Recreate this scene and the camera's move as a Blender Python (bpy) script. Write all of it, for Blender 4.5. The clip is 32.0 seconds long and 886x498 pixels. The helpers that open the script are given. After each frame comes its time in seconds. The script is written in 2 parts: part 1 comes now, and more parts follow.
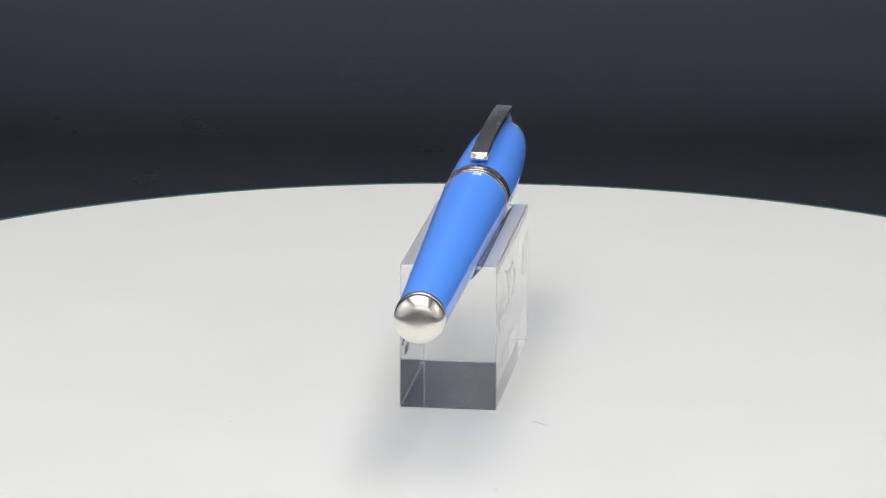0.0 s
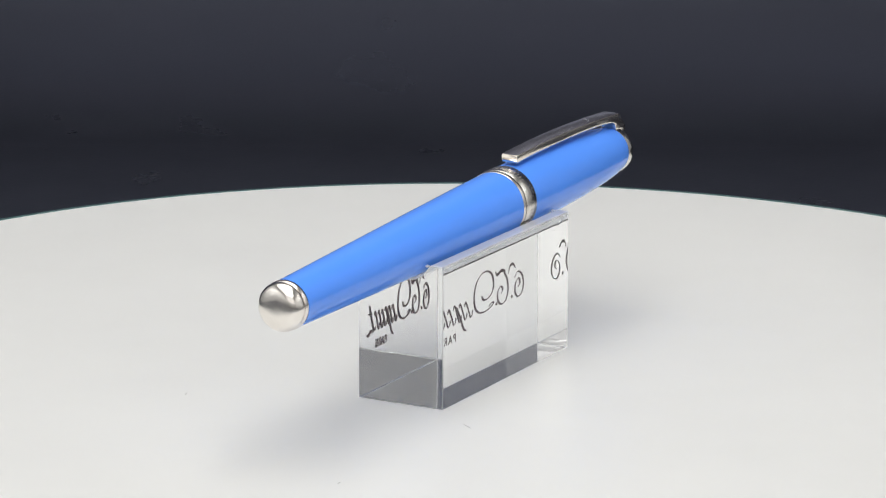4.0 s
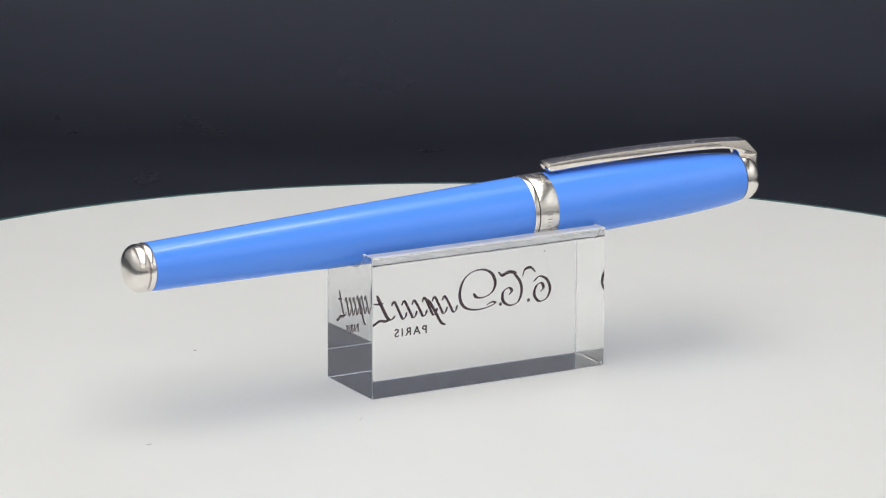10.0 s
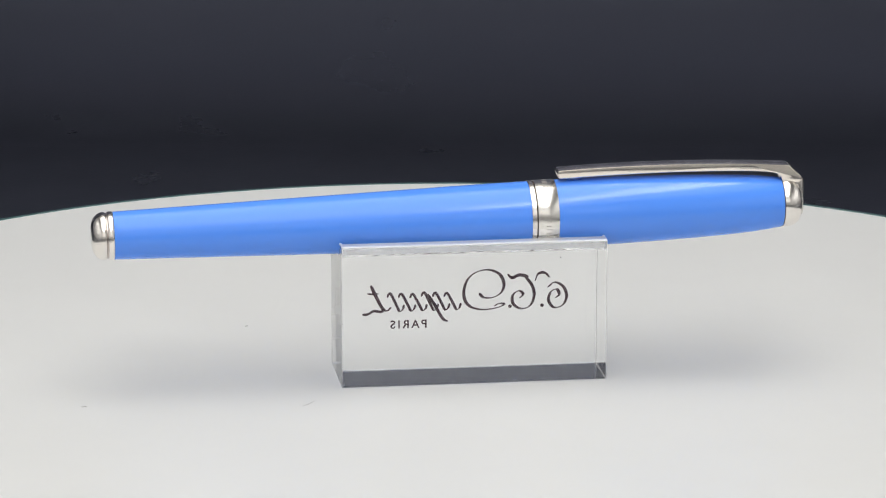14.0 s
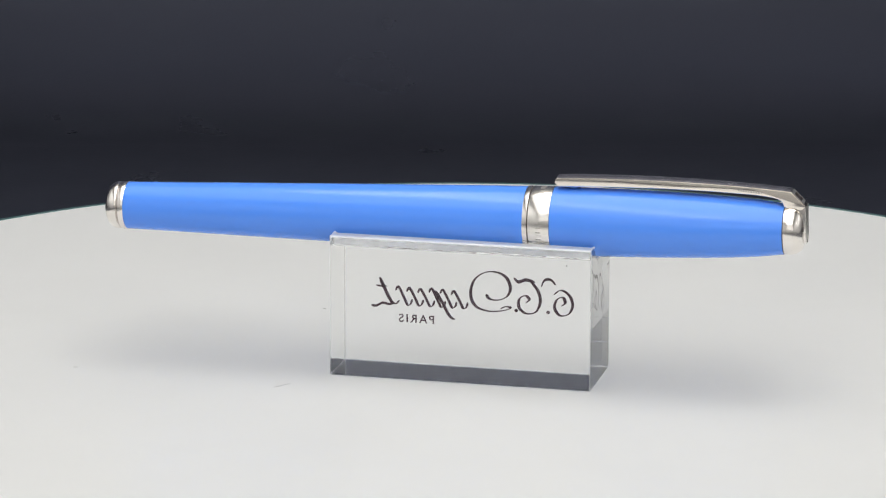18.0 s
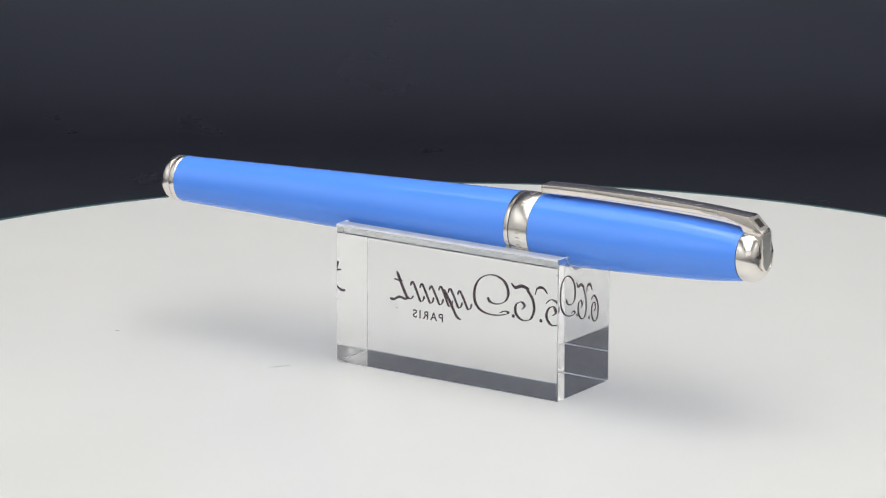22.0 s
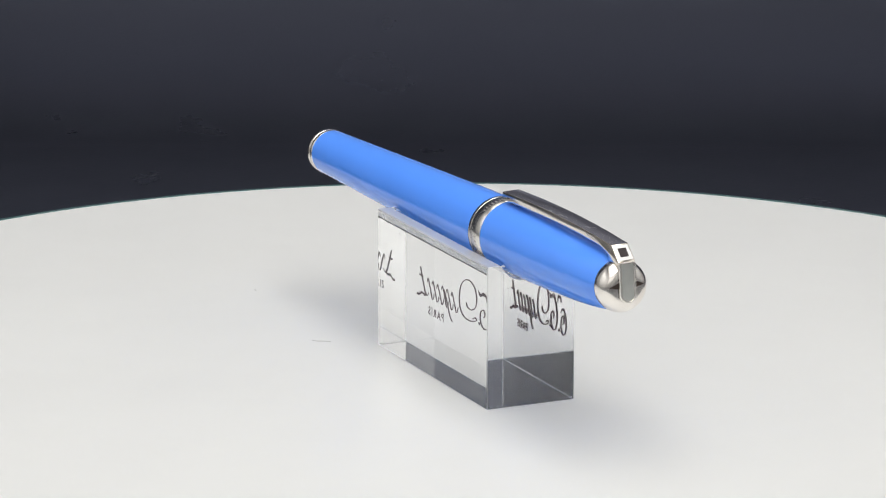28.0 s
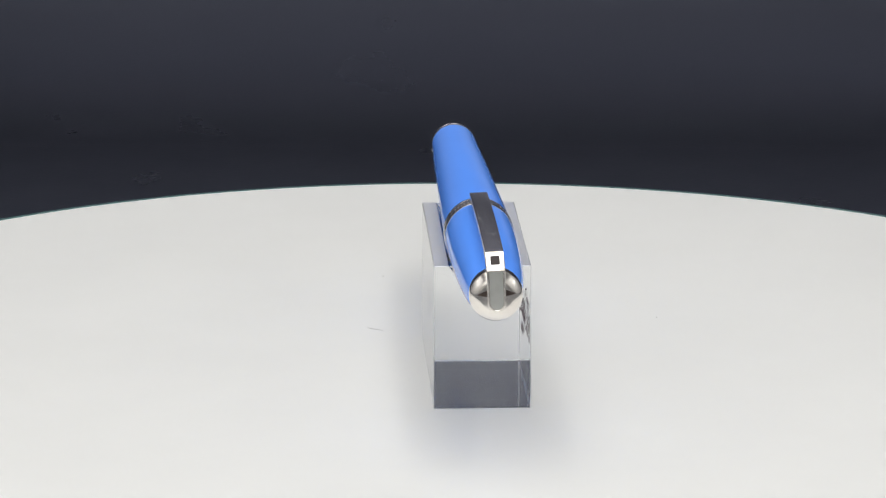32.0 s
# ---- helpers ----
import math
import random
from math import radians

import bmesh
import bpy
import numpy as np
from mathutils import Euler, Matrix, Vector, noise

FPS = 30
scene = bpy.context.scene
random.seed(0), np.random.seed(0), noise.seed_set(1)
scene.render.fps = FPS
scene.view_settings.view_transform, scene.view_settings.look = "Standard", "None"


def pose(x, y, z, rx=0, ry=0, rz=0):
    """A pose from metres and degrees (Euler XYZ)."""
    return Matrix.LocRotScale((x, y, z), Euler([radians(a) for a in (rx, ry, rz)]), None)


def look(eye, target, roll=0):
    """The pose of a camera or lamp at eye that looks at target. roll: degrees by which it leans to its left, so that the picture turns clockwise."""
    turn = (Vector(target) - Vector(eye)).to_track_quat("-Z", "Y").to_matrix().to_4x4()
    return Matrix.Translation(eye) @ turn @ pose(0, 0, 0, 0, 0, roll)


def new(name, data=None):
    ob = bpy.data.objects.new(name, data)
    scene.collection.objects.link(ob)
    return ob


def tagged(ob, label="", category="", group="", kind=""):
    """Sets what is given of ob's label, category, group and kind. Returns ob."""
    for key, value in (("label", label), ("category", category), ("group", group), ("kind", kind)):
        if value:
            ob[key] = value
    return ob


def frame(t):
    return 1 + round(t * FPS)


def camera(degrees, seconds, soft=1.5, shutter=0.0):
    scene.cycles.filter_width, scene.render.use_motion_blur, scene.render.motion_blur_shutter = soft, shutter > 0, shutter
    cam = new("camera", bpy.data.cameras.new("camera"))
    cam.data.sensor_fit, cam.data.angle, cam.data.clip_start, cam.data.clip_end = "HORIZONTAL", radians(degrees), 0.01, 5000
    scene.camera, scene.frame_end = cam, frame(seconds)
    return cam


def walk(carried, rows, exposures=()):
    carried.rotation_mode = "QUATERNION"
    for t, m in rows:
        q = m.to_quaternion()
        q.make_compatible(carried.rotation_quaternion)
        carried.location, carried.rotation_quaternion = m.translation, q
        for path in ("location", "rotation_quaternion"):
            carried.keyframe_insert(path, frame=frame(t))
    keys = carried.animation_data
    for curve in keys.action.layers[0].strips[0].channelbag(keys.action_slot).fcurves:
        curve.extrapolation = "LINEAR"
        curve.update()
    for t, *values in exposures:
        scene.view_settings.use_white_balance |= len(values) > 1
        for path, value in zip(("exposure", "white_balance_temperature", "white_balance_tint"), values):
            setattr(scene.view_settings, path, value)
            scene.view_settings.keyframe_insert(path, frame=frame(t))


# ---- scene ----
# The camera stands still on its tripod; the turntable carries block and pen round.
EYE = Vector((0.0, -0.84217, 0.23625))
AIM = Vector((-0.006188, 0.969960, -0.243187))
cam = camera(11.381, 32.0, soft=1.2)
STAND = look(EYE, EYE + AIM, 0.111)
walk(cam, [(0, STAND), (32, STAND)], exposures=[(0, 0.0), (6, -0.04), (10, -0.10), (13, -0.13), (16.5, -0.09), (19, -0.11), (24, -0.03), (28.5, 0.01), (32, 0.0)])


def turn(t):
    """The turntable's angle in radians at t seconds."""
    u = (t - 16) / 16
    return -0.042351 - 1.468127 * u + 0.03472 * u ** 2 - 0.016468 * u ** 3 - 0.028002 * u ** 4 + 0.003808 * u ** 5


# ---- light: a wide diffuse lamp overhead with a bright tube along either side of it ----
def lamp(name, eye, target, sx, sy, watts, colour):
    data = bpy.data.lights.new(name, "AREA")
    data.shape, data.size, data.size_y = "RECTANGLE", sx, sy
    data.energy, data.color = watts, colour
    ob = new(name, data)
    ob.matrix_world = look(eye, target)
    return ob


WHITE = (1.0, 0.993, 0.972)
lamp("overhead_softbox", (-0.05, -0.36, 0.75), (-0.05, -0.36, 0), 0.78, 1.54, 5.75, WHITE)
lamp("overhead_panel", (-0.02, -0.22, 0.73), (-0.02, -0.22, 0), 0.38, 1.10, 1.85, WHITE)
lamp("overhead_tube", (0.19, -0.26, 0.70), (0.19, -0.26, 0), 0.055, 0.95, 1.15, WHITE)
lamp("overhead_tube", (-0.19, -0.26, 0.70), (-0.19, -0.26, 0), 0.070, 0.95, 0.5, WHITE)
# Added fill lamp, not a known source: brightens what faces the front.
lamp("front_fill", (0, -1.22, 0.46), (0, -0.1, 0.0), 1.0, 0.5, 1.1, WHITE)

world = bpy.data.worlds.new("world")
scene.world = world
world.use_nodes = True
world.node_tree.nodes["Background"].inputs["Color"].default_value = (0.5, 0.5, 0.52, 1)
world.node_tree.nodes["Background"].inputs["Strength"].default_value = 0.02


# ---- materials ----
def material(name):
    m = bpy.data.materials.new(name)
    m.use_nodes = True
    tree = m.node_tree
    return m, tree, tree.nodes["Principled BSDF"]


def noise_node(tree, scale, detail=4, rough=0.55, stretch=(1, 1, 1)):
    co = tree.nodes.new("ShaderNodeTexCoord")
    mp = tree.nodes.new("ShaderNodeMapping")
    mp.inputs["Scale"].default_value = stretch
    n = tree.nodes.new("ShaderNodeTexNoise")
    n.inputs["Scale"].default_value, n.inputs["Detail"].default_value = scale, detail
    n.inputs["Roughness"].default_value = rough
    tree.links.new(co.outputs["Object"], mp.inputs["Vector"])
    tree.links.new(mp.outputs["Vector"], n.inputs["Vector"])
    return n


def ramp(tree, source, a, b, lo=0.3, hi=0.7):
    r = tree.nodes.new("ShaderNodeValToRGB")
    r.color_ramp.elements[0].position, r.color_ramp.elements[1].position = lo, hi
    r.color_ramp.elements[0].color, r.color_ramp.elements[1].color = (*a, 1), (*b, 1)
    tree.links.new(source.outputs["Fac"], r.inputs["Fac"])
    return r


def bump(tree, bsdf, source, strength, distance):
    b = tree.nodes.new("ShaderNodeBump")
    b.inputs["Strength"].default_value, b.inputs["Distance"].default_value = strength, distance
    tree.links.new(source.outputs["Fac"], b.inputs["Height"])
    tree.links.new(b.outputs["Normal"], bsdf.inputs["Normal"])


def surface(name, a, b, scale, rough, metal=0.0, rough_to=None, bump_by=0.0, bump_scale=None, stretch=(1, 1, 1), coat=0.0, ior=1.5):
    m, tree, s = material(name)
    n = noise_node(tree, scale, stretch=stretch)
    tree.links.new(ramp(tree, n, a, b).outputs["Color"], s.inputs["Base Color"])
    s.inputs["Metallic"].default_value = metal
    s.inputs["Roughness"].default_value = rough
    s.inputs["IOR"].default_value = ior
    s.inputs["Coat Weight"].default_value = coat
    s.inputs["Coat Roughness"].default_value = 0.12
    if rough_to is not None:
        n2 = noise_node(tree, scale * 3.1, 5)
        r = ramp(tree, n2, (rough,) * 3, (rough_to,) * 3)
        tree.links.new(r.outputs["Color"], s.inputs["Roughness"])
    if bump_by:
        bump(tree, s, noise_node(tree, bump_scale or scale * 5, 6), 0.4, bump_by)
    return m


PLATTER = surface("white_acrylic", (0.695, 0.695, 0.682), (0.72, 0.72, 0.707), 14, 0.32, rough_to=0.42)
EDGE = surface("green_acrylic_edge", (0.035, 0.12, 0.11), (0.05, 0.15, 0.135), 40, 0.15)
BASE = surface("turntable_base", (0.03, 0.03, 0.032), (0.045, 0.045, 0.047), 60, 0.5, rough_to=0.65)
CLOTH = surface("black_backdrop", (0.0054, 0.0060, 0.0093), (0.0069, 0.0077, 0.0117), 9, 0.27, rough_to=0.32, bump_by=0.00008, bump_scale=900)
CLOTH.node_tree.nodes["Principled BSDF"].inputs["Specular IOR Level"].default_value = 0.92
CLOTH.node_tree.nodes["Principled BSDF"].inputs["Specular Tint"].default_value = (0.71, 0.755, 1.0, 1)
ROOM = surface("white_tent_fabric", (0.70, 0.69, 0.67), (0.76, 0.75, 0.73), 4, 0.95, bump_by=0.0005, bump_scale=120)
LINING, _tree, _s = material("crinkled_silver_lining")
_n = noise_node(_tree, 42, 2, 0.45, (1, 1, 1.8))
_tree.links.new(ramp(_tree, _n, (0.84, 0.84, 0.835), (0.90, 0.90, 0.895)).outputs["Color"], _s.inputs["Base Color"])
_s.inputs["Metallic"].default_value = 0.55
_s.inputs["Roughness"].default_value = 0.34
bump(_tree, _s, _n, 1.0, 0.006)
BLUE = surface("blue_lacquer", (0.094, 0.298, 0.985), (0.102, 0.310, 1.0), 30, 0.40, rough_to=0.46, coat=0.9, ior=1.42)
BLUE.node_tree.nodes["Principled BSDF"].inputs["Coat Roughness"].default_value = 0.09
BLUE.node_tree.nodes["Principled BSDF"].inputs["Specular IOR Level"].default_value = 0.0
SILVER = surface("polished_silver", (0.82, 0.775, 0.735), (0.88, 0.835, 0.795), 90, 0.16, metal=1.0, rough_to=0.22)
SILVER_ROUGH = surface("satin_silver", (0.85, 0.785, 0.71), (0.91, 0.845, 0.77), 70, 0.13, metal=1.0, rough_to=0.19)
DENTED = surface("worn_silver_dome", (0.80, 0.755, 0.71), (0.88, 0.845, 0.80), 200, 0.13, metal=1.0, rough_to=0.20, bump_by=0.00016, bump_scale=160)
SATIN = surface("satin_tongue", (0.60, 0.61, 0.58), (0.74, 0.75, 0.72), 220, 0.30, metal=1.0, rough_to=0.42, bump_by=0.00003, bump_scale=900)
PALE_SATIN = surface("pale_satin_silver", (0.86, 0.85, 0.82), (0.92, 0.91, 0.88), 220, 0.34, metal=1.0, rough_to=0.40)
TARNISH = surface("tarnished_silver", (0.42, 0.37, 0.34), (0.55, 0.49, 0.46), 300, 0.26, metal=1.0)
BAND = surface("soft_silver", (0.80, 0.77, 0.725), (0.87, 0.84, 0.795), 90, 0.19, metal=1.0, rough_to=0.25)
# This dark metal also paints the shade wedges on the cap end.
GROOVE = surface("tarnish_and_shade", (0.05, 0.035, 0.03), (0.10, 0.08, 0.07), 300, 0.5, metal=0.6)
ENGRAVED = surface("worn_engraving", (0.42, 0.39, 0.36), (0.62, 0.58, 0.54), 900, 0.48, metal=0.85)
INLAY = surface("dark_inlay", (0.035, 0.028, 0.028), (0.055, 0.045, 0.045), 300, 0.55)
INLAY.node_tree.nodes["Principled BSDF"].inputs["Specular IOR Level"].default_value = 0.15
INK = surface("plum_print", (0.045, 0.016, 0.026), (0.065, 0.026, 0.040), 900, 0.6)
LINT = surface("grey_lint", (0.42, 0.41, 0.39), (0.54, 0.53, 0.51), 900, 0.9)
DARK_LINT = surface("dark_lint", (0.06, 0.062, 0.07), (0.09, 0.092, 0.10), 900, 0.9)
SCRATCH = surface("white_scratch_and_glint", (0.70, 0.71, 0.74), (0.85, 0.86, 0.88), 900, 0.6)

ACRYLIC, _tree, _s = material("clear_acrylic")
_s.inputs["Base Color"].default_value = (0.985, 0.99, 0.99, 1)
_s.inputs["Transmission Weight"].default_value = 1.0
_s.inputs["IOR"].default_value = 1.49
_s.inputs["Roughness"].default_value = 0.0


FROST = ACRYLIC.copy()
FROST.name = "frosted_acrylic"
FROST.node_tree.nodes["Principled BSDF"].inputs["Roughness"].default_value = 0.38
HAZY = ACRYLIC.copy()
HAZY.name = "hazy_acrylic"
HAZY.node_tree.nodes["Principled BSDF"].inputs["Roughness"].default_value = 0.32
_tree = HAZY.node_tree
_tree.nodes["Principled BSDF"].inputs["Transmission Weight"].default_value = 0.60
_tree.nodes["Principled BSDF"].inputs["Base Color"].default_value = (0.95, 0.95, 0.98, 1)
_tree.nodes["Principled BSDF"].inputs["Coat Weight"].default_value = 0.8
_tree.nodes["Principled BSDF"].inputs["Coat Roughness"].default_value = 0.05
bump(_tree, _tree.nodes["Principled BSDF"], noise_node(_tree, 900, 3, 0.6, (0.04, 1, 1)), 0.2, 0.0002)
POLISHED = ACRYLIC.copy()
POLISHED.name = "polished_acrylic"
POLISHED.node_tree.nodes["Principled BSDF"].inputs["Roughness"].default_value = 0.10
RIPPLED = ACRYLIC.copy()
RIPPLED.name = "rippled_acrylic"
_tree = RIPPLED.node_tree
bump(_tree, _tree.nodes["Principled BSDF"], noise_node(_tree, 170, 2, 0.4, (1.6, 0.5, 1.5)), 0.08, 0.0005)

# Thin film added inside the block to lift the tone of its dark reflection.
HAZE_FILM, _tree, _s = material("haze_film")
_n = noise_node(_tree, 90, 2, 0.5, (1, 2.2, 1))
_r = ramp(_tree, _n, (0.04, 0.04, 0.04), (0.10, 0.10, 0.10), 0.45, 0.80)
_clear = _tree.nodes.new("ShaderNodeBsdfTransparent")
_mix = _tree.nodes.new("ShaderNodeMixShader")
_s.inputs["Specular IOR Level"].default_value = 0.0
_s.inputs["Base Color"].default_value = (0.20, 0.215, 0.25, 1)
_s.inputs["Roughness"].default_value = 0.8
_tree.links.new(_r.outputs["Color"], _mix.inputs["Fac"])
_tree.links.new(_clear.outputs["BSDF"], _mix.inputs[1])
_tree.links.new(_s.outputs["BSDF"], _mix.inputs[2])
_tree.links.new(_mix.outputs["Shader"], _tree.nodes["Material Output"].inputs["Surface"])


# ---- mesh helpers; lengths in millimetres where a function says mm ----
MM = 0.001


def finish(bm, name, mat, smooth=None):
    me = bpy.data.meshes.new(name)
    bmesh.ops.recalc_face_normals(bm, faces=bm.faces)
    bm.to_mesh(me)
    bm.free()
    me.materials.append(mat)
    if smooth is not None:
        me.polygons.foreach_set("use_smooth", [True] * len(me.polygons))
        me.set_sharp_from_angle(angle=radians(smooth))
    return me


def part(name, bm, mat, parent, label="", smooth=40):
    ob = new(name, finish(bm, name, mat, smooth))
    ob.parent = parent
    if label:
        tagged(ob, label)
    return ob


def lathe(profile, segs=96, close=False):
    """A body turned about the x axis from (x, radius) in mm; a radius of 0 closes an end."""
    bm = bmesh.new()
    rings = []
    for x, r in profile:
        if r <= 0:
            rings.append([bm.verts.new((x * MM, 0, 0))])
        else:
            rings.append([bm.verts.new((x * MM, r * MM * math.cos(2 * math.pi * k / segs), r * MM * math.sin(2 * math.pi * k / segs))) for k in range(segs)])
    pairs = list(zip(rings, rings[1:]))
    if close:
        pairs.append((rings[-1], rings[0]))
    for a, b in pairs:
        for k in range(segs):
            j = (k + 1) % segs
            if len(a) == 1:
                bm.faces.new((a[0], b[k], b[j]))
            elif len(b) == 1:
                bm.faces.new((a[k], a[j], b[0]))
            else:
                bm.faces.new((a[k], a[j], b[j], b[k]))
    return bm


def curve_through(points, steps=6):
    """A smooth line through points (Catmull-Rom)."""
    out = []
    n = len(points)
    for i in range(n - 1):
        p0, p1, p2, p3 = (Vector(points[max(0, min(n - 1, i + k))]) for k in (-1, 0, 1, 2))
        for s in range(steps):
            u = s / steps
            out.append(0.5 * ((2 * p1) + (p2 - p0) * u + (2 * p0 - 5 * p1 + 4 * p2 - p3) * u * u + (3 * p1 - p0 - 3 * p2 + p3) * u ** 3))
    out.append(Vector(points[-1]))
    return out


def plate(outline, y0, y1, bevel=0.0, segments=2):
    """An outline of (x, z) in mm, given thickness from y0 to y1 mm."""
    bm = bmesh.new()
    near = [bm.verts.new((x * MM, y0 * MM, z * MM)) for x, z in outline]
    far = [bm.verts.new((x * MM, y1 * MM, z * MM)) for x, z in outline]
    n = len(outline)
    bm.faces.new(near)
    bm.faces.new(far[::-1])
    for k in range(n):
        bm.faces.new((near[k], far[k], far[(k + 1) % n], near[(k + 1) % n]))
    bmesh.ops.recalc_face_normals(bm, faces=bm.faces)
    if bevel:
        edges = [e for e in bm.edges if len(e.link_faces) == 2 and e.calc_face_angle(0) > radians(38)]
        bmesh.ops.bevel(bm, geom=edges, offset=bevel * MM, segments=segments, profile=0.5, affect="EDGES", clamp_overlap=True)
    return bm


def block_bm(x0, x1, y0, y1, z0, z1, bevel=0.0):
    """A box in mm with rounded edges."""
    return plate([(x0, z0), (x1, z0), (x1, z1), (x0, z1)], y0, y1, bevel)


def ribbon(points, widths, y, thick=0.02):
    """A flat pen stroke in the x-z plane in mm, with a width at each point."""
    bm = bmesh.new()
    rows = []
    n = len(points)
    for i, p in enumerate(points):
        d = Vector(points[min(n - 1, i + 1)]) - Vector(points[max(0, i - 1)])
        d = d.normalized() if d.length else Vector((1, 0))
        side = Vector((-d.y, d.x)) * widths[i] / 2
        rows.append([bm.verts.new(((p[0] + s * side.x) * MM, yy * MM, (p[1] + s * side.y) * MM)) for yy in (y, y + thick) for s in (-1, 1)])
    for a, b in zip(rows, rows[1:]):
        for i, j in ((0, 1), (1, 3), (3, 2), (2, 0)):
            bm.faces.new((a[i], a[j], b[j], b[i]))
    bm.faces.new((rows[0][0], rows[0][1], rows[0][3], rows[0][2]))
    bm.faces.new((rows[-1][0], rows[-1][1], rows[-1][3], rows[-1][2]))
    return bm


# ---- setting: black backdrop sweep inside a white tent ----
FLOOR = -0.030


def sweep():
    bm = bmesh.new()
    line = [(-1.28, FLOOR), (-0.8, FLOOR), (-0.2, FLOOR), (0.1, FLOOR), (0.25, FLOOR), (0.317, FLOOR)]
    for k in range(1, 19):
        a = math.pi / 2 * k / 18
        line.append((0.317 + 0.15 * math.sin(a), FLOOR + 0.15 * (1 - math.cos(a))))
    line += [(0.468, 0.30), (0.468, 0.56)]
    cols = [-0.57 + 1.14 * i / 40 for i in range(41)]
    grid = [[bm.verts.new((x, y, z)) for x in cols] for y, z in line]
    for a, b in zip(grid, grid[1:]):
        for i in range(40):
            bm.faces.new((a[i], a[i + 1], b[i + 1], b[i]))
    me = finish(bm, "backdrop", CLOTH, 60)
    ob = tagged(new("backdrop", me), "black backdrop sheet sweeping up behind the turntable", "backdrop", kind="structure")
    mod = ob.modifiers.new("thickness", "SOLIDIFY")
    mod.thickness, mod.offset = 0.004, -1
    return ob


def wall(name, x0, x1, y0, y1, z0, z1, label, skin=None):
    bm = bmesh.new()
    bmesh.ops.create_cube(bm, size=1)
    for v in bm.verts:
        v.co = ((x0 + x1) / 2 + v.co.x * (x1 - x0), (y0 + y1) / 2 + v.co.y * (y1 - y0), (z0 + z1) / 2 + v.co.z * (z1 - z0))
    return tagged(new(name, finish(bm, name, skin or ROOM)), label, "wall", kind="structure")


def setting():
    sweep()
    wall("wall_west", -0.60, -0.58, -1.3, 0.5, -0.06, 0.78, "crinkled silver lining on the side of the light tent", LINING)
    wall("wall_east", 0.58, 0.60, -1.3, 0.5, -0.06, 0.78, "crinkled silver lining on the side of the light tent", LINING)
    wall("wall_south", -0.60, 0.60, -1.32, -1.3, -0.06, 0.78, "white fabric front of the light tent")
    wall("wall_north", -0.60, 0.60, 0.5, 0.52, -0.06, 0.78, "white fabric behind the black backdrop")
    wall("ceiling", -0.60, 0.60, -1.32, 0.52, 0.78, 0.80, "white fabric roof of the light tent")


# ---- turntable ----
RADIUS = 161.75
AXIS = (-0.00217, 0.00241)


def turntable():
    top = new("turntable")
    tagged(top, "round white acrylic turntable with a thin green edge", "turntable")

    def up(bm):
        bmesh.ops.transform(bm, matrix=Matrix.Rotation(-math.pi / 2, 4, "Y"), verts=bm.verts)
        return bm
    r = RADIUS
    part("platter", up(lathe([(-6, 0), (-6, r - 1.5), (-0.1, r - 1.5), (0, r - 1.6), (0, 0)], 256)), PLATTER, top, "smooth white acrylic top")
    part("rim", up(lathe([(-6, r - 1.5), (-6, r - 0.3), (-5.6, r), (-0.35, r), (-0.05, r - 0.2), (-0.05, r - 1.5)], 256, close=True)), EDGE, top, "thin green translucent edge")
    part("base", up(lathe([(-30, 0), (-30, 70), (-29, 71), (-8, 71), (-6.2, 68), (-6.2, 0)], 96)), BASE, top, "black plastic base")
    return top


# ---- acrylic block with a trough for the pen ----
BL, BW, BH = 26.0, 9.25, 28.3
TROUGH_HALF = 6.2
TROUGH_AT = 0.33


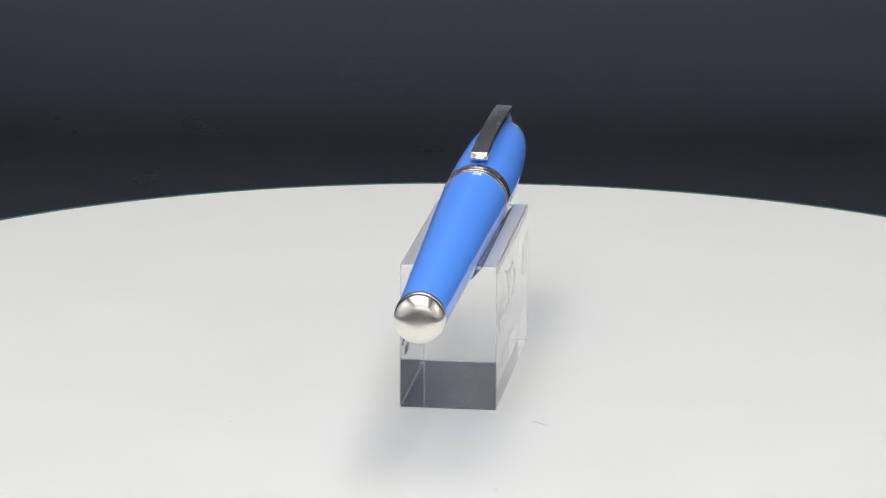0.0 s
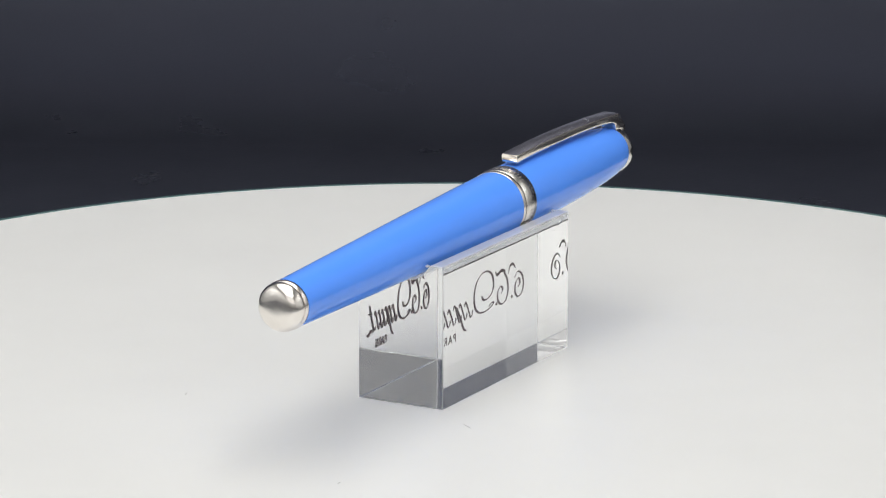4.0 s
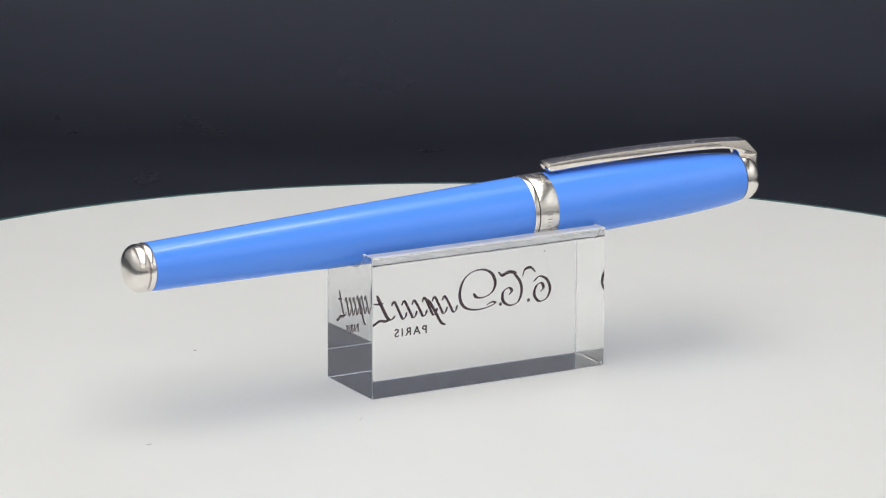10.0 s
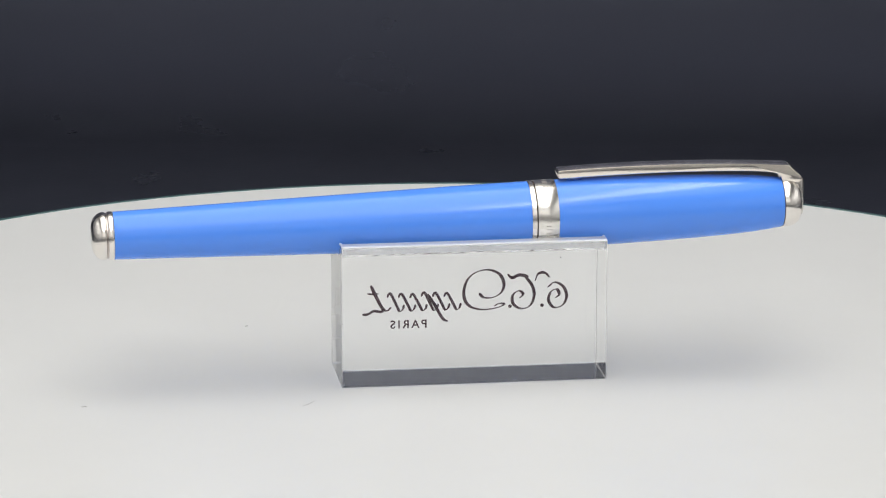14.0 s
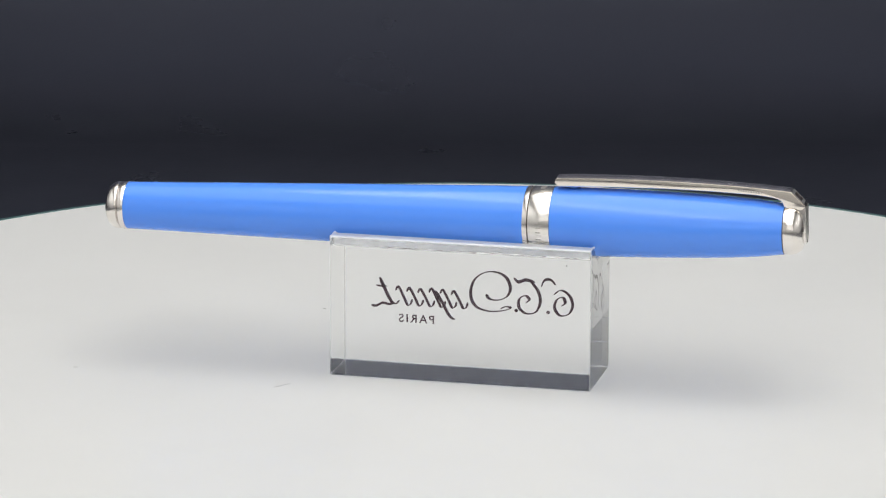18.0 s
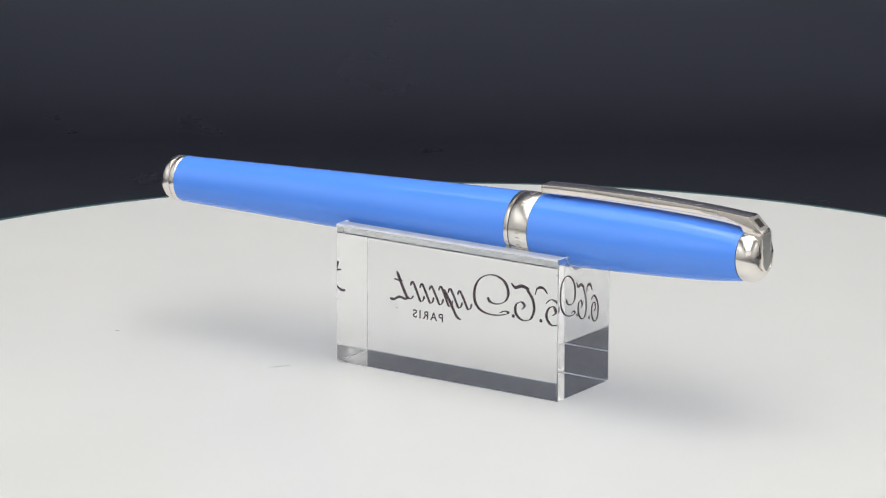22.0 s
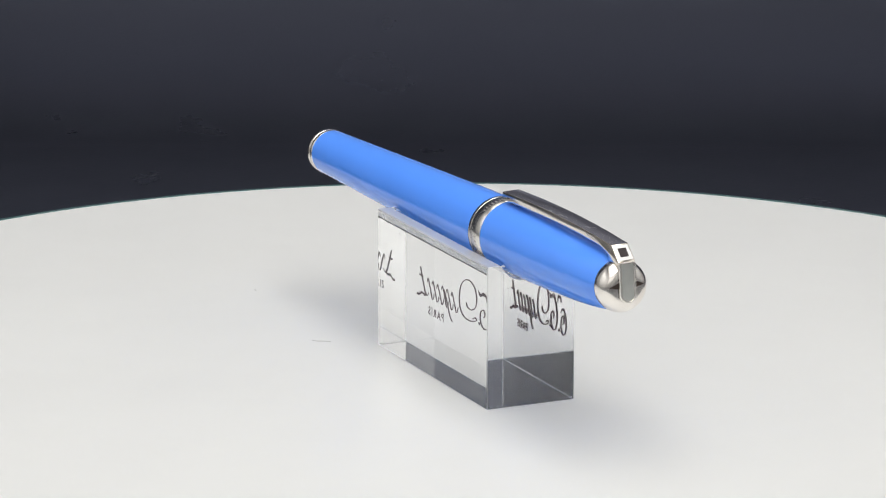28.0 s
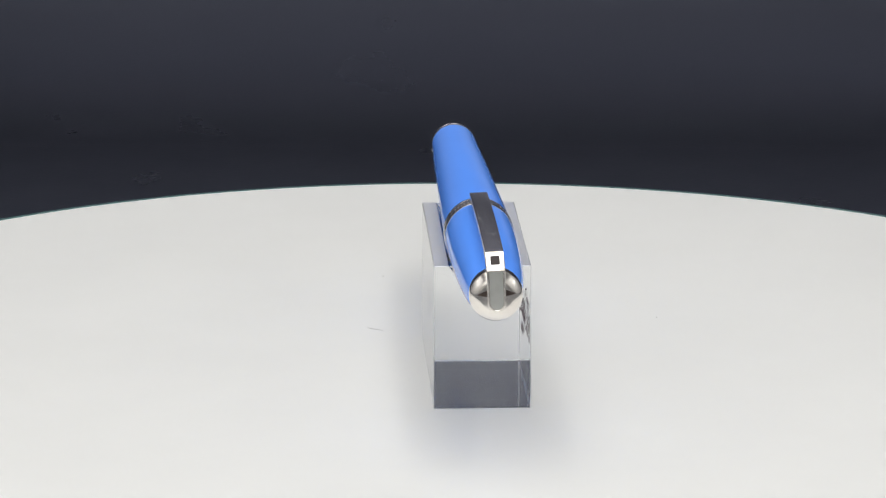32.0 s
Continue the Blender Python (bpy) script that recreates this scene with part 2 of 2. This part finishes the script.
def stand():
    # straight walls at fifty degrees that run into a rounded bottom
    h = TROUGH_HALF
    half = [(h, 0.0), (h - 1.1, -1.31), (h - 2.0, -2.38)]
    half += [(p.x, p.y) for p in curve_through([(h - 2.0, -2.38), (2.8, -2.98), (1.4, -3.16), (0.0, -3.20)], 6)][1:]
    trough = [(y + TROUGH_AT, z) for y, z in half + [(-y, z) for y, z in half[-2::-1]]]
    outline = [(-BW, 0.15), (BW, 0.15), (BW, BH)] + [(y, BH + z) for y, z in trough] + [(-BW, BH)]
    bm = plate(outline, -BL, BL)
    bmesh.ops.transform(bm, matrix=Matrix.Rotation(-math.pi / 2, 4, "Z"), verts=bm.verts)
    bmesh.ops.recalc_face_normals(bm, faces=bm.faces)
    edges = [e for e in bm.edges if e.calc_face_angle(0) > radians(35)]
    tops = [e for e in edges if all(v.co.z > (BH - 0.1) * MM and abs(v.co.y) > (BW - 0.1) * MM for v in e.verts)]
    rest = [e for e in edges if e not in tops]
    bmesh.ops.bevel(bm, geom=rest, offset=0.14 * MM, segments=2, profile=0.5, affect="EDGES", clamp_overlap=True)
    tops = [e for e in bm.edges if e.calc_face_angle(0) > radians(35) and e.calc_length() > 40 * MM and all(v.co.z > (BH - 0.1) * MM and abs(v.co.y) > (BW - 0.1) * MM for v in e.verts)]
    bmesh.ops.bevel(bm, geom=tops, offset=0.34 * MM, segments=3, profile=0.5, affect="EDGES", clamp_overlap=True)
    ob = new("pen_stand", finish(bm, "pen_stand", ACRYLIC))
    ob.visible_shadow = False
    # added sheet just above the bottom; its grey lightens the dark band there
    part("bottom_film", block_bm(-BL + 0.4, BL - 0.4, -BW + 0.4, BW - 0.4, 0.40, 0.45), HAZE_FILM, ob, "thin grey film added above the bottom to lighten its reflection", None)
    ob.data.materials.append(RIPPLED)
    ob.data.materials.append(FROST)
    ob.data.materials.append(HAZY)
    ob.data.materials.append(POLISHED)
    for poly in ob.data.polygons:
        if poly.normal.z < -0.95:
            poly.material_index = 1
        elif poly.area < 0.45 * MM * 52 * MM and poly.center.z < (BH - 0.4) * MM and (abs(poly.center.y) > 9.0 * MM or abs(poly.center.x) > 25.9 * MM or poly.center.z < 1.0 * MM):
            poly.material_index = 2
        elif poly.normal.z > 0.2 and poly.center.z > 20 * MM:
            poly.material_index = 3 if poly.center.z > (BH - 0.3) * MM else 4
    # white bits with glints painted in, at chips on lower edges and trough corners
    chip_glints = [(x, y, 0.62, r, 1.0) for x, y, r in ((25.7, -8.3, 0.30), (25.8, -7.2, 0.20), (8.0, -9.05, 0.28), (13.5, -9.05, 0.22), (-4.0, -9.05, 0.2), (-25.7, -8.9, 0.34), (-25.8, 6.5, 0.25), (25.6, 8.8, 0.3), (20.0, 9.0, 0.25))]
    chip_glints += [(-25.75, -5.75, BH - 0.22, 0.75, 2.4), (25.75, -5.75, BH - 0.22, 0.7, 2.2), (-25.8, -9.1, 13.0, 0.4, 1.0), (-25.8, -9.1, 15.2, 0.3, 1.0), (25.8, -9.1, 14.0, 0.3, 1.0)]
    for x, y, z, r, wide in chip_glints:
        chip_glint = bmesh.new()
        bmesh.ops.create_icosphere(chip_glint, subdivisions=1, radius=0.45 * r * MM)
        for v in chip_glint.verts:
            v.co *= 0.7 + 0.5 * noise.random()
            v.co.y *= wide
            v.co += Vector((x, y, z)) * MM
        part("chip_glint", chip_glint, SCRATCH, ob, "tiny white bit at an edge, a chip's glint put into the colour", None)
    tagged(ob, "clear acrylic block with a trough, standing on the turntable", "pen stand")
    return ob


def stroke(points, thin, thick, phase, mirror_y, parent, steps=7):
    """A calligraphic line: thick on its falling parts, thin on its rising ones."""
    line = curve_through(points, steps)
    widths = []
    n = len(line)
    for i in range(n):
        d = line[min(n - 1, i + 1)] - line[max(0, i - 1)]
        w = abs(math.sin(math.atan2(d.y, d.x) - phase))
        ends = min(1.0, (i + 1) / 4, (n - i) / 4)
        widths.append(0.86 * (thin + (thick - thin) * w ** 1.5) * (0.35 + 0.65 * ends))
    return part("swash", ribbon(line, widths, mirror_y), INK, parent, "plum printed swash", None)


def print_on(block):
    """The maker's flourish as plain swashes, and the city's name, on the far face."""
    y = BW - 0.10
    lean = radians(20)
    # a tall leaning stroke with a flat tail, then a row of leaning waves
    stroke([(-18.9, 17.4), (-17.9, 15.2), (-16.6, 12.7), (-15.6, 12.2), (-14.9, 12.9)], 0.24, 0.80, lean, y, block)
    stroke([(-20.6, 11.6), (-19.6, 11.55), (-18.3, 12.2), (-17.0, 12.0), (-16.2, 12.3)], 0.26, 0.62, math.pi / 2, y, block)
    stroke([(-19.6, 15.75), (-18.5, 15.6), (-17.4, 15.7)], 0.25, 0.42, math.pi / 2, y, block)
    x = -15.2
    for k in range(6):
        h = 15.75 - 0.12 * (k % 3)
        stroke([(x - 0.45, h - 0.9), (x - 0.05, h), (x + 0.45, h - 0.55), (x + 1.35, 13.3), (x + 2.0, 12.05), (x + 2.6, 12.35), (x + 2.9, 13.3)], 0.20, 0.64, lean, y, block)
        x += 2.25
    stroke([(-7.6, 15.3), (-6.2, 13.0), (-4.7, 10.3), (-3.6, 9.7)], 0.28, 0.72, lean, y, block)
    # large open loop whose line runs on into a flat tail
    stroke([(2.6, 15.2), (3.4, 14.3), (5.2, 14.2), (6.9, 15.1), (7.5, 16.8), (6.7, 18.8), (4.7, 19.8), (2.4, 19.6), (0.5, 18.3), (-0.4, 16.2), (-0.3, 14.0), (0.8, 12.5), (2.8, 11.85), (5.0, 11.9), (6.9, 12.35), (7.5, 12.8), (6.6, 12.95), (5.5, 12.4)], 0.24, 0.78, lean, y, block)
    # two curls, each under a short wavy bar
    stroke([(8.2, 18.9), (9.1, 18.1), (10.6, 18.6), (12.4, 18.2)], 0.24, 0.80, math.pi / 2, y, block)
    stroke([(10.6, 13.9), (11.3, 14.7), (10.5, 15.4), (9.3, 14.6), (9.3, 12.9), (10.7, 11.8), (12.6, 12.2), (13.5, 14.2), (13.1, 16.4), (11.7, 18.2)], 0.24, 0.76, lean, y, block)
    stroke([(13.7, 17.3), (14.3, 18.7), (15.6, 18.9), (16.6, 17.9)], 0.24, 0.66, math.pi / 2, y, block)
    stroke([(17.7, 13.7), (18.5, 14.4), (18.0, 15.5), (16.8, 14.9), (16.4, 13.2), (17.5, 11.8), (19.2, 12.2), (20.0, 14.0), (19.3, 16.0), (17.6, 16.9), (16.2, 15.9)], 0.24, 0.74, lean, y, block)
    for dx in (8.7, 15.1):
        bm = lathe([(-0.01, 0), (-0.01, 0.36), (0.01, 0.36), (0.01, 0)], 20)
        bmesh.ops.transform(bm, matrix=Matrix.Translation((dx * MM, (y + 0.01) * MM, 12.3 * MM)) @ Matrix.Rotation(math.pi / 2, 4, "Z"), verts=bm.verts)
        part("dot", bm, INK, block, "round plum printed dot", None)
    bm = lathe([(-0.01, 0), (-0.01, 0.15), (0.01, 0.13), (0.01, 0)], 10)
    bmesh.ops.transform(bm, matrix=Matrix.Translation((18.7 * MM, (y + 0.01) * MM, 21.9 * MM)) @ Matrix.Rotation(math.pi / 2, 4, "Z"), verts=bm.verts)
    part("speck", bm, LINT, block, "tiny grey speck", None)
    word = bpy.data.curves.new("word", "FONT")
    word.body, word.size, word.extrude, word.align_x = "PARIS", 2.3 * MM, 0.01 * MM, "CENTER"
    word.space_character = 1.35
    word.offset = 0.045 * MM
    holder = new("word_curve", word)
    me = bpy.data.meshes.new_from_object(holder)
    bpy.data.objects.remove(holder)
    me.materials.append(INK)
    ob = new("lettering", me)
    ob.parent = block
    # it reads the right way round from beyond the far face
    ob.matrix_local = Matrix.Translation((-11.4 * MM, y * MM, 8.55 * MM)) @ Matrix.Rotation(math.pi, 4, "Z") @ Matrix.Rotation(math.pi / 2, 4, "X")
    tagged(ob, "small plum printed capital letters")


# ---- pen ----
def pen():
    top = new("pen")
    tagged(top, "blue lacquered capped pen with silver fittings lying in the trough", "pen")
    prof = [(p.x, p.y) for p in curve_through([(-69.85, 4.66), (-60, 4.9), (-48.5, 5.2), (-30.7, 5.65), (-10.7, 6.12), (0, 6.38), (11.1, 6.56)], 8)]
    part("barrel", lathe([(-69.85, 0), (-69.85, 4.55)] + prof + [(11.2, 6.4), (11.2, 0)]), BLUE, top, "glossy blue lacquered barrel")
    nick = lathe([(0, 0), (0, 0.13), (0.03, 0.1), (0.03, 0)], 12)
    bmesh.ops.transform(nick, matrix=Matrix.Translation((-0.0645, 0, 0)) @ Matrix.Rotation(radians(-38), 4, "X") @ Matrix.Translation((0, 0, 0.00478)) @ Matrix.Rotation(-math.pi / 2, 4, "Y"), verts=nick.verts)
    part("nick", nick, GROOVE, top, "tiny dark nick in the lacquer", None)
    dome = [(-71.3, 4.45), (-71.4, 4.6)] + [(-71.65 - 2.55 * math.sin(math.pi / 2 * k / 24), 4.66 * math.cos(math.pi / 2 * k / 24) ** 0.64 if k < 24 else 0) for k in range(25)]
    end = part("end_piece", lathe([(-71.0, 0), (-71.0, 4.2)] + dome), DENTED, top, "worn silver rounded end")
    part("collar", lathe([(-69.9, 4.3), (-69.9, 4.62), (-70.1, 4.72), (-70.7, 4.72), (-70.95, 4.6), (-71.05, 4.3)], close=True), SILVER, end, "polished silver collar")
    part("groove", lathe([(-70.9, 4.0), (-70.9, 4.42), (-71.35, 4.42), (-71.35, 4.0)], close=True), TARNISH, end, "dark tarnished groove")
    part("barrel_ring", lathe([(11.15, 6.2), (11.15, 6.62), (11.2, 6.66), (12.03, 6.67), (12.08, 6.62), (12.08, 6.2)], close=True), SILVER, top, "thin silver ring")
    part("gap", lathe([(12.0, 5.9), (12.0, 6.42), (12.4, 6.42), (12.4, 5.9)], close=True), GROOVE, top, "dark gap between barrel and cap")
    band = part("cap_band", lathe([(12.3, 6.2), (12.3, 6.68), (12.35, 6.72), (16.4, 6.73), (16.45, 6.69), (16.45, 6.2)], close=True), BAND, top, "engraved silver cap band")
    prof = [(p.x, p.y) for p in curve_through([(16.5, 6.62), (22, 6.66), (30, 6.6), (40.3, 6.36), (48, 6.06), (54, 5.72), (58, 5.36), (61.4, 4.91)], 8)]
    part("cap", lathe([(16.4, 0), (16.4, 6.5)] + prof + [(61.52, 4.86), (61.52, 0)]), BLUE, top, "glossy blue lacquered cap")
    prof = [(p.x, p.y) for p in curve_through([(61.72, 4.86), (62.8, 4.92), (63.9, 4.66), (64.8, 4.0), (65.2, 3.2), (65.32, 2.3), (65.36, 1.2), (65.37, 0.02)], 6)]
    finial = part("finial", lathe([(61.65, 0), (61.65, 4.7)] + prof + [(65.37, 0)]), DENTED, top, "polished silver cap end")
    # dark wedges laid on the dome for the reflected shade beside the tongue
    for side in (-1, 1):
        bm = bmesh.new()
        rows = []
        for k in range(9):
            u = k / 8
            y, z, h = 1.5 + 2.0 * u, 0.75 - 0.25 * u, 0.62 * (1 - u) ** 0.9 + 0.03
            row = []
            for w in (-1, -0.5, 0, 0.5, 1):
                r = math.hypot(y, z + w * h)
                x = float(np.interp(-r, [-p[1] for p in prof], [p[0] for p in prof]))
                row.append(bm.verts.new(((x + 0.02 - 0.02 * w * w) * MM, side * y * MM, (z + w * h) * MM)))
            rows.append(row)
        for p, q in zip(rows, rows[1:]):
            for k in range(4):
                bm.faces.new((p[k], q[k], q[k + 1], p[k + 1]) if side > 0 else (p[k + 1], q[k + 1], q[k], p[k]))
        part("shade_wedge", bm, GROOVE, finial, "dark wedge on the dome, shade beside the tongue put into colour")
    part("seam", lathe([(61.45, 4.2), (61.45, 4.82), (61.7, 4.82), (61.7, 4.2)], close=True), GROOVE, top, "dark seam round the cap end")
    outer = [(p.x, p.y) for p in curve_through([(17.1, 8.98), (25, 9.2), (35, 9.22), (45, 8.99), (55, 8.5), (60.5, 8.06)], 5)]
    under = [(p.x, p.y) for p in curve_through([(61.55, 4.75), (61.2, 5.7), (60.4, 6.25), (59.0, 6.62), (55, 7.02), (45, 7.44), (35, 7.58), (25, 7.5), (17.2, 7.3)], 5)]
    outline = outer + [(62.9, 7.9), (65.45, 5.3), (65.7, 4.9), (65.0, 4.3), (64.2, 4.2), (61.7, 4.4)] + under + [(16.8, 8.3)]
    clip = part("clip", plate(outline, -1.7, 1.7, 0.16), SILVER_ROUGH, top, "silver spring clip with bent end", 25)
    # flat tongue with a rounded foot that hangs before the cap's end
    def foot(w, top_z, x0, x1, bevel):
        arc = [(-w * math.cos(math.pi * k / 14), -1.0 - w * math.sin(math.pi * k / 14)) for k in range(1, 14)]
        bm = plate([(-w, top_z), (-w, -1.0)] + arc + [(w, -1.0), (w, top_z)], -x1, -x0, bevel)
        bmesh.ops.transform(bm, matrix=Matrix.Rotation(math.pi / 2, 4, "Z"), verts=bm.verts)
        return bm
    tongue = part("tongue", foot(1.66, 5.1, 64.3, 65.68, 0.12), SILVER, clip, "polished silver tongue with a rounded foot", 25)
    part("outline", foot(1.36, 4.9, 65.6, 65.70, 0.0), TARNISH, tongue, "thin dark line inside the rim", 35)
    part("face", foot(1.24, 4.8, 65.6, 65.72, 0.0), SATIN, tongue, "satin grey face of the tongue", 35)
    path = [(-1.5, 4.9), (-1.5, -1.0)] + [(-1.5 * math.cos(math.pi * k / 16), -1.0 - 1.5 * math.sin(math.pi * k / 16)) for k in range(1, 16)] + [(1.5, -1.0), (1.5, 4.9)]
    rim = bmesh.new()
    rings = []
    for k, (y, z) in enumerate(path):
        d = (Vector(path[min(k + 1, len(path) - 1)]) - Vector(path[max(k - 1, 0)])).normalized()
        rings.append([rim.verts.new(((65.64 + 0.22 * math.sin(a)) * MM, (y + 0.2 * math.cos(a) * d.y) * MM, (z - 0.2 * math.cos(a) * d.x) * MM)) for a in (0, 0.63, 1.26, 1.88, 2.51, 3.14)])
    for p, q in zip(rings, rings[1:]):
        for k in range(5):
            rim.faces.new((p[k], q[k], q[k + 1], p[k + 1]))
    part("rim", rim, BAND, tongue, "bright rounded rim of the tongue", 60)
    # square inlay on the slanted facet
    slope = Vector((2.55, -2.6)).normalized()
    mid = Vector((64.17, 6.58))
    m = Matrix(((slope.x, 0, -slope.y, mid.x * MM), (0, 1, 0, 0), (slope.y, 0, slope.x, mid.y * MM), (0, 0, 0, 1)))
    bm = block_bm(-1.62, 1.62, -1.5, 1.5, -0.1, 0.03)
    bmesh.ops.transform(bm, matrix=m, verts=bm.verts)
    part("facet", bm, PALE_SATIN, clip, "pale satin facet round the inlay")
    bm = block_bm(-0.95, 0.95, -0.85, 0.85, -0.1, 0.06)
    bmesh.ops.transform(bm, matrix=m, verts=bm.verts)
    part("inlay", bm, INLAY, clip, "small dark square inlay")
    part("band_edge", lathe([(16.36, 6.2), (16.36, 6.60), (16.58, 6.60), (16.58, 6.2)], close=True), GROOVE, band, "thin dark line at the band's edge")
    # worn engraving: small bars round the band and along the clip's side
    rng = random.Random(7)
    for start, count in ((-170, 10), (-84, 8), (-10, 9), (82, 7)):
        bm = bmesh.new()
        for k in range(count):
            turned = start + 6.4 * k + rng.uniform(-0.8, 0.8)
            x = 14.4 + rng.uniform(-0.12, 0.12)
            h = rng.uniform(0.38, 0.62)
            one = block_bm(x - h, x + h, -0.06 - 0.05 * (k % 3), 0.06, 6.66, 6.742)
            bmesh.ops.transform(one, matrix=Matrix.Rotation(radians(turned), 4, "X"), verts=one.verts)
            tmp = bpy.data.meshes.new("tmp")
            one.to_mesh(tmp)
            one.free()
            bm.from_mesh(tmp)
            bpy.data.meshes.remove(tmp)
        part("engraving", bm, ENGRAVED, band, "worn engraved marks", None)
    for k in range(10):
        x = 52.8 + 0.49 * k
        z = 7.92 - 0.052 * k
        part("mark", block_bm(x - 0.15, x + 0.15, -1.715, -1.6, z - 0.16 - 0.05 * (k % 3), z + 0.2), ENGRAVED, clip, "small engraved mark", None)
    # fine scratches on the clip's upper face
    tops = curve_through([(17.1, 8.98), (25, 9.2), (35, 9.22), (45, 8.99), (55, 8.5), (60.5, 8.06)], 5)
    for x0, y0, length, bend in ((40.0, -1.3, 1.6, 0.2), (42.4, -1.1, 0.9, 0.3), (50.5, -0.9, 1.0, 0.9), (51.4, 0.1, 0.8, 0.8), (37.0, -1.45, 0.8, 0.1)):
        bm = bmesh.new()
        rows = []
        for k in range(9):
            u = k / 8
            x, y = x0 + length * u, y0 + bend * u + 0.18 * math.sin(6 * u + x0)
            z = float(np.interp(x, [p.x for p in tops], [p.y for p in tops])) + 0.012
            rows.append([bm.verts.new((x * MM, (y + w) * MM, z * MM)) for w in (-0.028, 0.028)])
        for p, q in zip(rows, rows[1:]):
            bm.faces.new((p[0], p[1], q[1], q[0]))
        part("scratch", bm, SCRATCH, clip, "fine pale scratch", None)
    bm = bmesh.new()
    bmesh.ops.create_uvsphere(bm, u_segments=24, v_segments=12, radius=1.0)
    for v in bm.verts:
        v.co = ((20.3 + v.co.x * 2.0) * MM, v.co.y * 1.2 * MM, (7.6 + v.co.z * 1.0) * MM)
    part("ball", bm, SATIN, clip, "small silver ball under the clip")
    return top


def lint(name, points, radius, label, mat=None, group="lint on the turntable"):
    """A tiny fibre through points in mm, lying on its support."""
    bm = bmesh.new()
    rings = []
    line = curve_through(points, 4)
    for i, p in enumerate(line):
        w = radius * (0.5 + 0.5 * math.sin(math.pi * (i + 0.5) / len(line)))
        rings.append([bm.verts.new(((p.x) * MM, (p.y + w * math.cos(a)) * MM, (p.z + w * math.sin(a)) * MM)) for a in (0, 1.57, 3.14, 4.71)])
    for p, q in zip(rings, rings[1:]):
        for k in range(4):
            bm.faces.new((p[k], p[(k + 1) % 4], q[(k + 1) % 4], q[k]))
    bm.faces.new(rings[0])
    bm.faces.new(rings[-1])
    return tagged(new(name, finish(bm, name, mat or LINT)), label, "lint", group=group)


setting()
for x, y, z, turned in ((0.0436, 0.3548, -0.0251, 70), (-0.0155, 0.3805, -0.0158, 20), (-0.0342, 0.3556, -0.0249, 80)):
    one = lint("lint_fibre", [(-0.5, 0, 0.05), (0, 0.15, 0.15), (0.5, 0, 0.05)], 0.22, "faint grey lint fibre on the black backdrop", DARK_LINT, "lint on the backdrop")
    one.matrix_world = pose(x, y, z, 17, 0, turned)
TABLE, BLOCK, PEN = turntable(), stand(), pen()
print_on(BLOCK)
SPECKS = [
    (lint("lint_fibre", [(-1.35, -1.5, 0.07), (-0.3, -0.75, 0.07), (0.35, 0.3, 0.12), (1.3, 1.6, 0.07)], 0.05, "short grey lint fibre lying on the white turntable"), pose(-0.0336, -0.0176, 0)),
    (lint("lint_speck", [(-0.3, 0, 0.1), (0, 0.1, 0.1), (0.3, 0, 0.1)], 0.08, "tiny grey lint speck lying on the white turntable"), pose(-0.04036, 0.04056, 0)),
    (lint("lint_speck", [(-0.5, 0, 0.08), (0.1, 0.2, 0.08), (0.5, 0, 0.08)], 0.06, "tiny grey lint speck near the turntable's edge"), pose(-0.0766, -0.0146, 0)),
]

# where each stands on the platter, in the platter's own space
BLOCK_AT = pose(-0.00029, 0.00093, 0.0)
PEN_AT = pose(-0.00392, 0.00071, 0.03120, 2.2, -1.10, 0.419) @ pose(0.00413, 0, 0)


def motions():
    times = [float(k) for k in range(33)]

    def spin(t, inner):
        return Matrix.Rotation(turn(t), 4, "Z") @ inner
    walk(TABLE, [(t, Matrix.Translation((*AXIS, 0)) @ Matrix.Rotation(turn(t), 4, "Z")) for t in times])
    walk(BLOCK, [(t, spin(t, BLOCK_AT)) for t in times])
    for speck, at in SPECKS:
        walk(speck, [(t, spin(t, at)) for t in times])
    walk(PEN, [(t, spin(t, PEN_AT)) for t in times])


motions()
